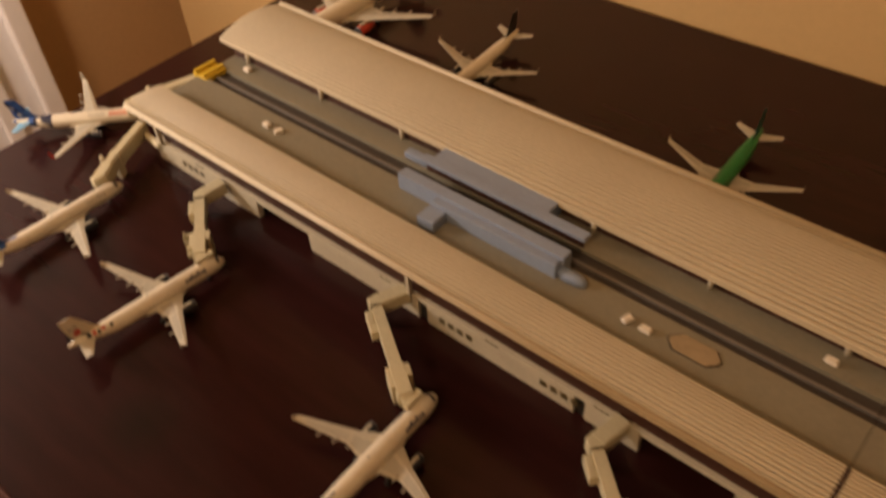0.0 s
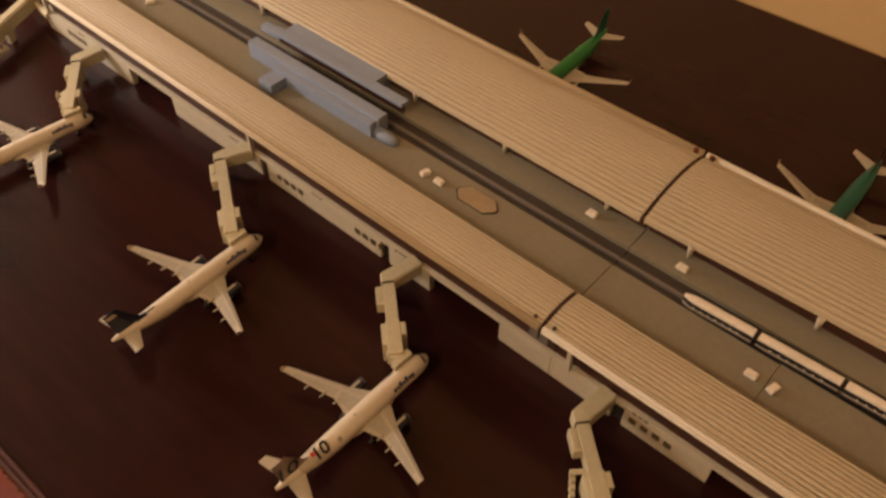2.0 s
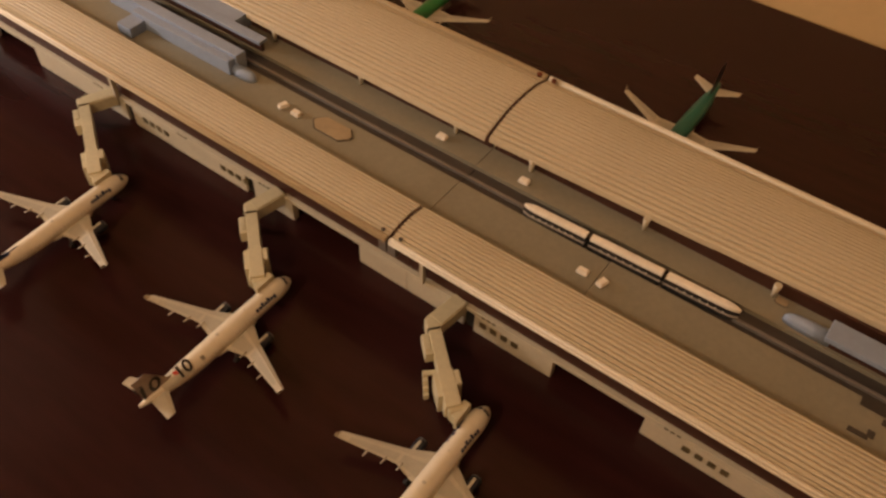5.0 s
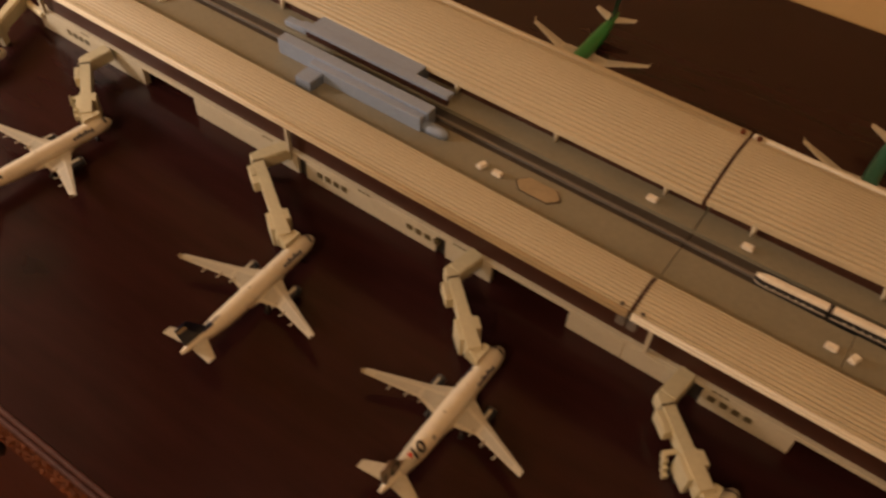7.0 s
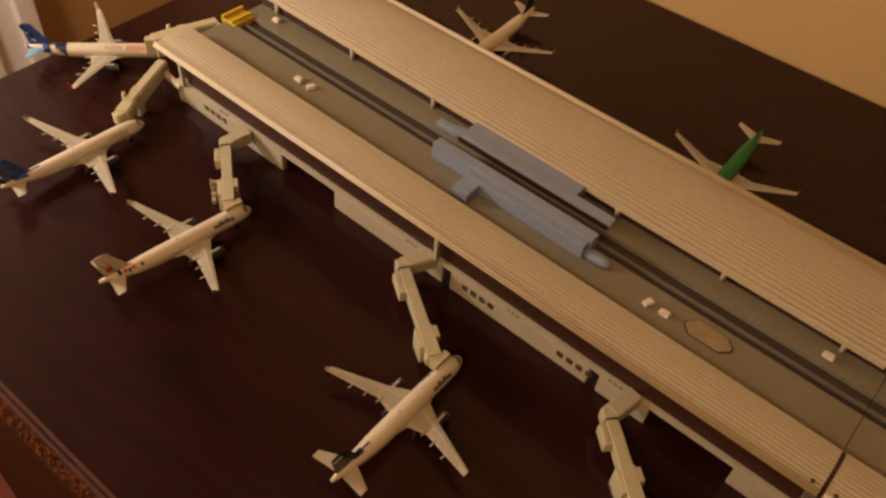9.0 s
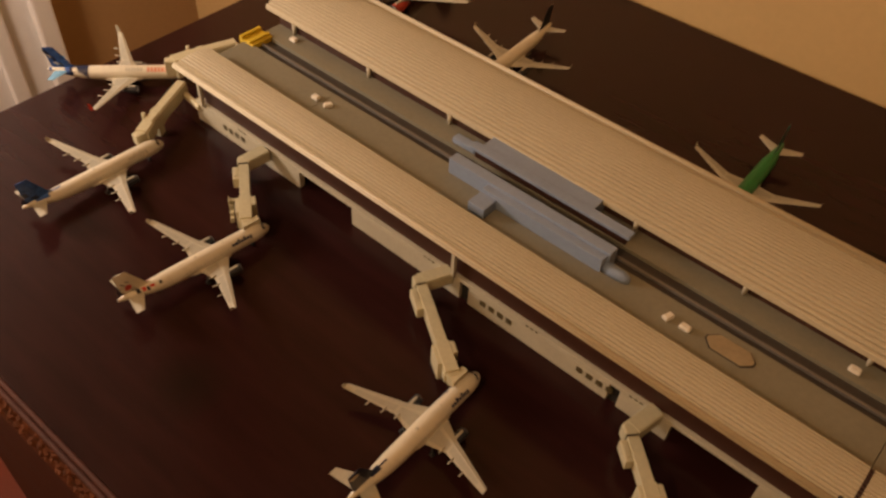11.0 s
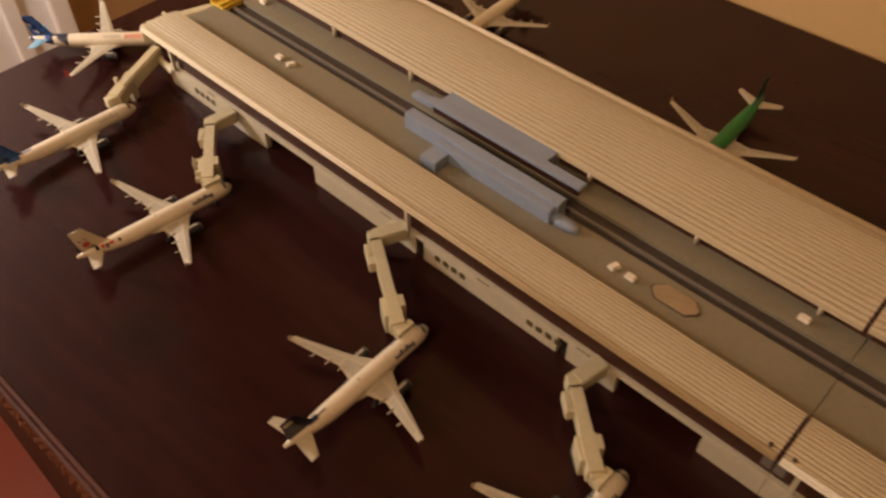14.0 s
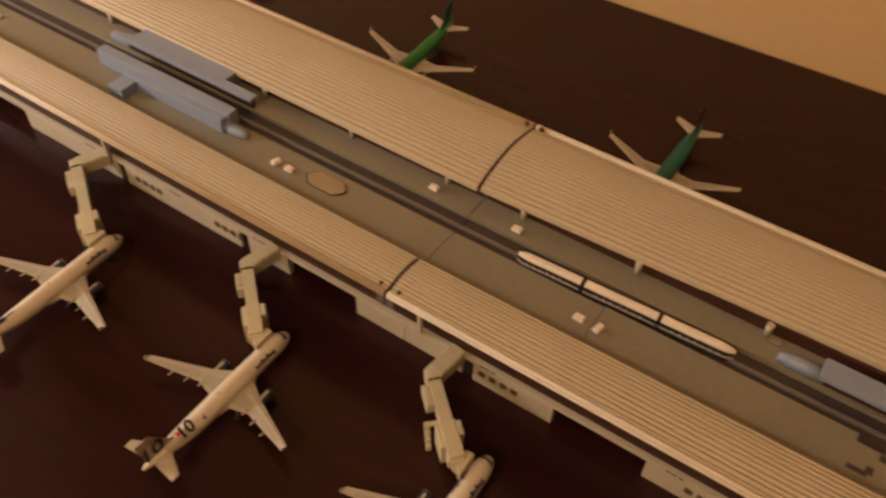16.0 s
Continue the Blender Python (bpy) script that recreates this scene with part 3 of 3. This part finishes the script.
on_body(plane_p, "letter_marking", SALMON, [(0.13 + 0.024 * k, 0.148 + 0.024 * k, 34, 74) for k in range(6)], 0.94, sides=(1, -1))
on_body(plane_d, "lower_sweep", GREY, [(0.66, 0.70, 20, 60), (0.70, 0.76, 15, 75), (0.76, 0.82, 10, 85)], sides=(1, -1))
on_body(plane_d, "red_flash", RED, [(0.725, 0.745, 68, 100)])
on_body(plane_b, "tail_pattern", RED, [(0.74, 0.765, 40, 62), (0.79, 0.81, 30, 70)], sides=(1, -1))
on_body(plane_b, "dark_pattern", BLACK, [(0.70, 0.715, 35, 60), (0.77, 0.785, 20, 60), (0.82, 0.84, 25, 80)], sides=(1, -1))
on_body(plane_a, "blue_sweep", SKY, [(0.70, 0.78, 80, 100), (0.78, 0.86, 40, 140)])
on_body(plane_c, "navy_sweep", NAVY, [(0.69, 0.74, 84, 96), (0.74, 0.80, 68, 112)])


def fin_marks(t, name, mat, marks, label=""):
    """Bars on both faces of a fin: from, to along the plane, low and high."""
    bm = bmesh.new()
    for s in (-1, 1):
        for y0, y1, z0, z1 in marks:
            vs = [bm.verts.new((s * 0.0068, -y, z)) for y, z in ((y0, z0), (y1, z0), (y1 + 0.02, z1), (y0 + 0.02, z1))]
            bm.faces.new(vs)
    return part(name, bm, mat, t, label)


def ring_mark(t, name, mat, y, z, r, w):
    bm = bmesh.new()
    for s in (-1, 1):
        a = [bm.verts.new((s * 0.0068, -y + r * math.cos(k * math.pi / 12), z + r * math.sin(k * math.pi / 12))) for k in range(24)]
        b = [bm.verts.new((s * 0.0068, -y + (r - w) * math.cos(k * math.pi / 12), z + (r - w) * math.sin(k * math.pi / 12))) for k in range(24)]
        for k in range(24):
            bm.faces.new((a[k], a[(k + 1) % 24], b[(k + 1) % 24], b[k]))
    return part(name, bm, mat, t)


ring_mark(plane_d, "fin_ring", BLACK, 0.915, 0.235, 0.020, 0.005)
ring_mark(plane_b, "fin_roundel", RED, 0.872, 0.185, 0.020, 0.0195)
fin_marks(plane_b, "fin_pattern", BLACK, [(0.825, 0.831, 0.140, 0.168), (0.838, 0.844, 0.138, 0.166), (0.848, 0.858, 0.150, 0.154), (0.884, 0.890, 0.205, 0.232), (0.896, 0.902, 0.150, 0.178), (0.908, 0.914, 0.150, 0.178), (0.900, 0.912, 0.196, 0.200), (0.858, 0.864, 0.215, 0.235)])
fin_marks(plane_a, "fin_pattern", NAVY, [(0.83, 0.86, 0.14, 0.17), (0.88, 0.91, 0.18, 0.215), (0.90, 0.92, 0.14, 0.165)])
fin_marks(plane_p, "fin_pattern", NAVY, [(0.82, 0.84, 0.15, 0.18), (0.86, 0.88, 0.19, 0.23), (0.895, 0.92, 0.24, 0.28)])
fin_marks(plane_p, "fin_pattern", WHITE, [(0.85, 0.87, 0.165, 0.185), (0.885, 0.90, 0.22, 0.24)])
fin_marks(plane_c, "fin_tip_mark", WHITE, [(0.868, 0.915, 0.258, 0.284)])


def number_mark(t, words, y, up, size, fin_z=None):
    """Readable figures laid on the side of a fuselage."""
    cu = bpy.data.curves.new("figures", "FONT")
    cu.body, cu.size, cu.align_x, cu.offset = words, 0.1 * size, "CENTER", 0.00022
    tmp = bpy.data.objects.new("figures", cu)
    scene.collection.objects.link(tmp)
    bpy.context.view_layer.update()
    me = bpy.data.meshes.new_from_object(tmp)
    bpy.data.objects.remove(tmp)
    me.materials.clear()
    me.materials.append(BLACK)
    ob = new("figures", me)
    ob.parent = t
    if fin_z:
        ob.matrix_basis = pose(0.00072, -0.1 * y, 0.1 * fin_z, 90, 0, 90)
        return
    a = math.radians(up)
    r = 0.049
    ob.matrix_basis = Matrix.Translation((0.1 * r * math.cos(a), -0.1 * y, 0.1 * (0.095 + r * math.sin(a)))) @ pose(0, 0, 0, 90 - up, 0, 90)


number_mark(plane_d, "10", 0.70, 40, 0.085)
number_mark(plane_d, "10", 0.872, 0, 0.125, 0.150)
on_body(plane_d, "small_badge", BLACK, [(0.595, 0.600, 34, 62), (0.606, 0.610, 34, 60), (0.595, 0.612, 46, 50)])


# ---- jetways ----
def add_slab(bm, c, along, half_a, half_b, z0, z1, bevel=0.004):
    """A bevelled block set square to a direction in plan."""
    q = math.atan2(along.y, along.x)
    n0 = set(bm.verts)
    add_box(bm, -half_a, half_a, -half_b, half_b, z0, z1, bevel)
    m = Matrix.Translation((c.x, c.y, 0)) @ Matrix.Rotation(q, 4, "Z")
    bmesh.ops.transform(bm, matrix=m, verts=[v for v in bm.verts if v not in n0])
    return bm


def jetway(corner, hood, root, heading, stairs=0):
    """corner: inner corner of the elbow; hood: middle of the mouth at the fuselage; root: middle of the arm at the wall."""
    t = thing("jetway", D(0, 0, 0), 0, "ivory plastic jetway bridging the terminal and an airliner", "jetway", "jetways")
    e, h = Vector(corner), Vector(hood)
    d = (h - e).normalized()
    side = Vector((-d.y, d.x))
    L = (h - e).length
    at = lambda u, v=0.0: e + d * u + side * v
    TOP = 0.170
    slab = lambda u0, u1, v0, v1, z0, z1, bv=0.004: add_slab(bmesh.new(), at((u0 + u1) / 2, (v0 + v1) / 2), d, (u1 - u0) / 2, (v1 - v0) / 2, z0, z1, bv)
    # arm from the wall, with a hanging side wall
    r = Vector(root)
    mid = at(-0.012, -0.030)
    ad = (mid - r).normalized()
    arm = (mid - r).length
    part("fixed_arm", add_slab(bmesh.new(), r + ad * (arm / 2), ad, arm / 2, 0.044, 0.10, TOP), JET, t)
    part("arm_roof", add_slab(bmesh.new(), r + ad * (arm * 0.45), ad, arm * 0.45, 0.038, TOP, TOP + 0.006, 0.002), JET, t)
    part("rotunda", slab(-0.046, 0.022, -0.066, 0.004, 0.085, TOP + 0.003, 0.012), JET, t)
    part("rotunda_column", add_tube(bmesh.new(), (*mid, 0.0), (*mid, 0.09), 0.018, 0.022), JET, t)
    part("joint_gap", slab(0.020, 0.024, -0.060, -0.001, 0.10, TOP + 0.0045, 0.0), TRACK, t, "dark joint line")
    part("inner_tunnel", slab(0.024, L - 0.20, -0.058, 0.003, 0.09, TOP - 0.002), JET, t)
    part("outer_tunnel", slab(L - 0.22, L - 0.03, -0.064, 0.008, 0.082, TOP + 0.004), JET, t)
    cab = part("service_cabinet", slab(0.035, 0.185 if L > 0.6 else 0.150, -0.097, -0.054, 0.088, TOP - 0.012, 0.007), JET, t)
    part("cabinet_lid", slab(0.050, 0.125, -0.090, -0.066, TOP - 0.012, TOP - 0.007, 0.001), JET, cab)
    for v0, v1, u0 in ((-0.086, -0.060, L - 0.215), (0.0, 0.034, L - 0.21)):
        leg = part("lift_column", slab(u0, u0 + (0.125 if v0 < -0.01 else 0.075), v0, v1, 0.03, TOP - 0.004 if v0 < -0.01 else TOP + 0.002, 0.006), JET, t)
        for u in (u0 + 0.015, u0 + 0.055):
            part("wheel", add_tube(bmesh.new(), (*at(u, v0), 0.017), (*at(u, v1), 0.017), 0.017), TYRE, leg)
    part("lift_beam", slab(L - 0.20, L - 0.17, -0.075, 0.02, 0.03, 0.05, 0.003), JET, t)
    f = Vector((-math.sin(math.radians(heading)), math.cos(math.radians(heading))))
    part("cab", slab(L - 0.075, L - 0.005, -0.056, 0.012, 0.084, TOP - 0.004, 0.010), JET, t)
    part("cab_door", slab(L - 0.068, L - 0.028, -0.070, -0.054, 0.09, TOP - 0.02, 0.004), JET, t)
    part("bellows", add_slab(bmesh.new(), h - d * 0.012, f, 0.052, 0.021, 0.10, TOP - 0.008, 0.008), JET, t)
    part("bellows_rim", add_slab(bmesh.new(), h + d * 0.005, f, 0.055, 0.008, 0.105, TOP - 0.003, 0.003), JET, t)
    if stairs:
        st = bmesh.new()
        u0 = L - 0.25
        for k in range(4):
            add_slab(st, at(u0 + 0.020 * k, -0.112 - 0.002 * k), d, 0.010, 0.012, max(0.0, 0.075 - 0.03 * k), 0.125 - 0.03 * k, 0.002)
        s = part("service_stair", st, JET, t)
        part("stair_landing", slab(u0 - 0.008, u0 + 0.016, -0.122, -0.060, 0.115, 0.124, 0.002), JET, s)
        if stairs == 1:
            part("stair_rail", slab(u0 - 0.008, u0 + 0.05, -0.127, -0.123, 0.10, 0.145, 0.001), JET, s)
    return t


# inner elbow corner, mouth, root at the wall, heading of the airliner, kind of stair
for row in (((-3.70, -0.51), (-3.28, -0.85), (-3.71, -0.36), -7.5, 1), ((-2.25, -0.51), (-1.715, -0.87), (-2.20, -0.36), 0, 0), ((-0.89, -0.55), (-0.53, -0.88), (-0.88, -0.38), -1.3, 0), ((0.30, -0.58), (0.645, -0.90), (0.30, -0.40), -1, 2)):
    jetway(*row)


def end_jetway(start, end, hood, root, heading, peg, lift=0.0, width=0.074):
    """A straight tunnel with a short arm, at the end of the terminal."""
    t = thing("jetway", D(0, 0, 0), 0, "straight ivory plastic jetway at the end of the terminal", "jetway", "jetways")
    a, b, h, r = Vector(start), Vector(end), Vector(hood), Vector(root)
    d = (b - a).normalized()
    side = Vector((-d.y, d.x))
    part("fixed_arm", add_beam(bmesh.new(), r, a, 0.04, 0.10, 0.135 + 2 * lift), JET, t)
    part("tunnel", add_beam(bmesh.new(), a - d * 0.02, b, width, 0.095, 0.188 + lift), JET, t)
    part("tunnel_collar", add_beam(bmesh.new(), b - d * 0.14, b - d * 0.10, width + 0.008, 0.090, 0.192 + lift), JET, t)
    p = b - d * 0.04 + side * peg
    part("roof_peg", add_tube(bmesh.new(), (*p, 0.10), (*p, 0.205 + lift), 0.016, 0.013), JET, t)
    part("tunnel_leg", add_beam(bmesh.new(), b - d * 0.14, b - d * 0.08, 0.03, 0.0, 0.1), JET, t)
    part("cab", add_beam(bmesh.new(), b - d * 0.01, h, width + 0.016, 0.088, 0.182 + lift), JET, t)
    f = Vector((-math.sin(math.radians(heading)), math.cos(math.radians(heading))))
    part("bellows", add_slab(bmesh.new(), h, f, 0.056, 0.028, 0.10, 0.174 + lift, 0.010), JET, t)
    return t


end_jetway((-4.635, -0.30), (-4.445, -0.70), (-4.395, -0.785), (-4.40, -0.33), -3.5, -0.048)
end_jetway((-4.72, 0.23), (-4.83, -0.10), (-4.85, -0.19), (-4.38, 0.27), -45, -0.05, 0.046, 0.088)


# ---- train ----
def train():
    t = thing("toy_train", D(0, 0, 0), 0, "white three-car model train on the sunken track", "model train")
    for i, (a, b) in enumerate(((0.355, 0.690), (0.712, 1.072), (1.092, 1.435))):
        def hull(h, z0, z1, n, sec, blunt=0.2):
            rings = []
            for k in range(n + 1):
                u = k / n
                x = a + (b - a) * u
                y = 0.024 + 0.0155 * x
                near = u if i == 0 else (1 - u if i == 2 else 1.0)
                taper = min(1.0, blunt + 4.5 * near) if i != 1 else 1.0
                taper = math.sin(taper * math.pi / 2)
                rings.append([Vector((x, y + h * p * taper, z0 + (z1 - z0) * q * (0.5 + 0.5 * taper))) for p, q in sec])
            return add_loft(bmesh.new(), rings, smooth=False)
        slab = [(-1, 0), (1, 0), (1, 1), (-1, 1)]
        car = part("car", hull(0.0195, 0.492, 0.512, 16, [(-1, 0), (1, 0), (1, 0.6), (0.8, 0.92), (0.3, 1), (-0.3, 1), (-0.8, 0.92), (-1, 0.6)]), BOX, t, "white plastic car roof")
        part("window_band", hull(0.0240, 0.470, 0.4925, 16, [(-1, 0), (1, 0), (0.80, 1), (-0.80, 1)]), BLACK, car, "black window band")
        for k in range(7):
            x = a + (b - a) * (0.18 + 0.105 * k)
            y = 0.024 + 0.0155 * x
            part("window_post", box(x - 0.004, x + 0.004, y - 0.0243, y + 0.0243, 0.469, 0.4755), BOX, car)
        part("skirt", hull(0.0270, 0.460, 0.470, 16, slab, 0.3), SKIRT, car, "grey skirt")
        part("chassis", hull(0.0265, 0.437, 0.460, 16, slab, 0.3), BLACK, car, "black chassis")
        if i < 2:
            x = b + 0.011
            part("coupling", box(x - 0.013, x + 0.013, 0.018 + 0.0155 * x, 0.030 + 0.0155 * x, 0.445, 0.475), BLACK, car)


train()
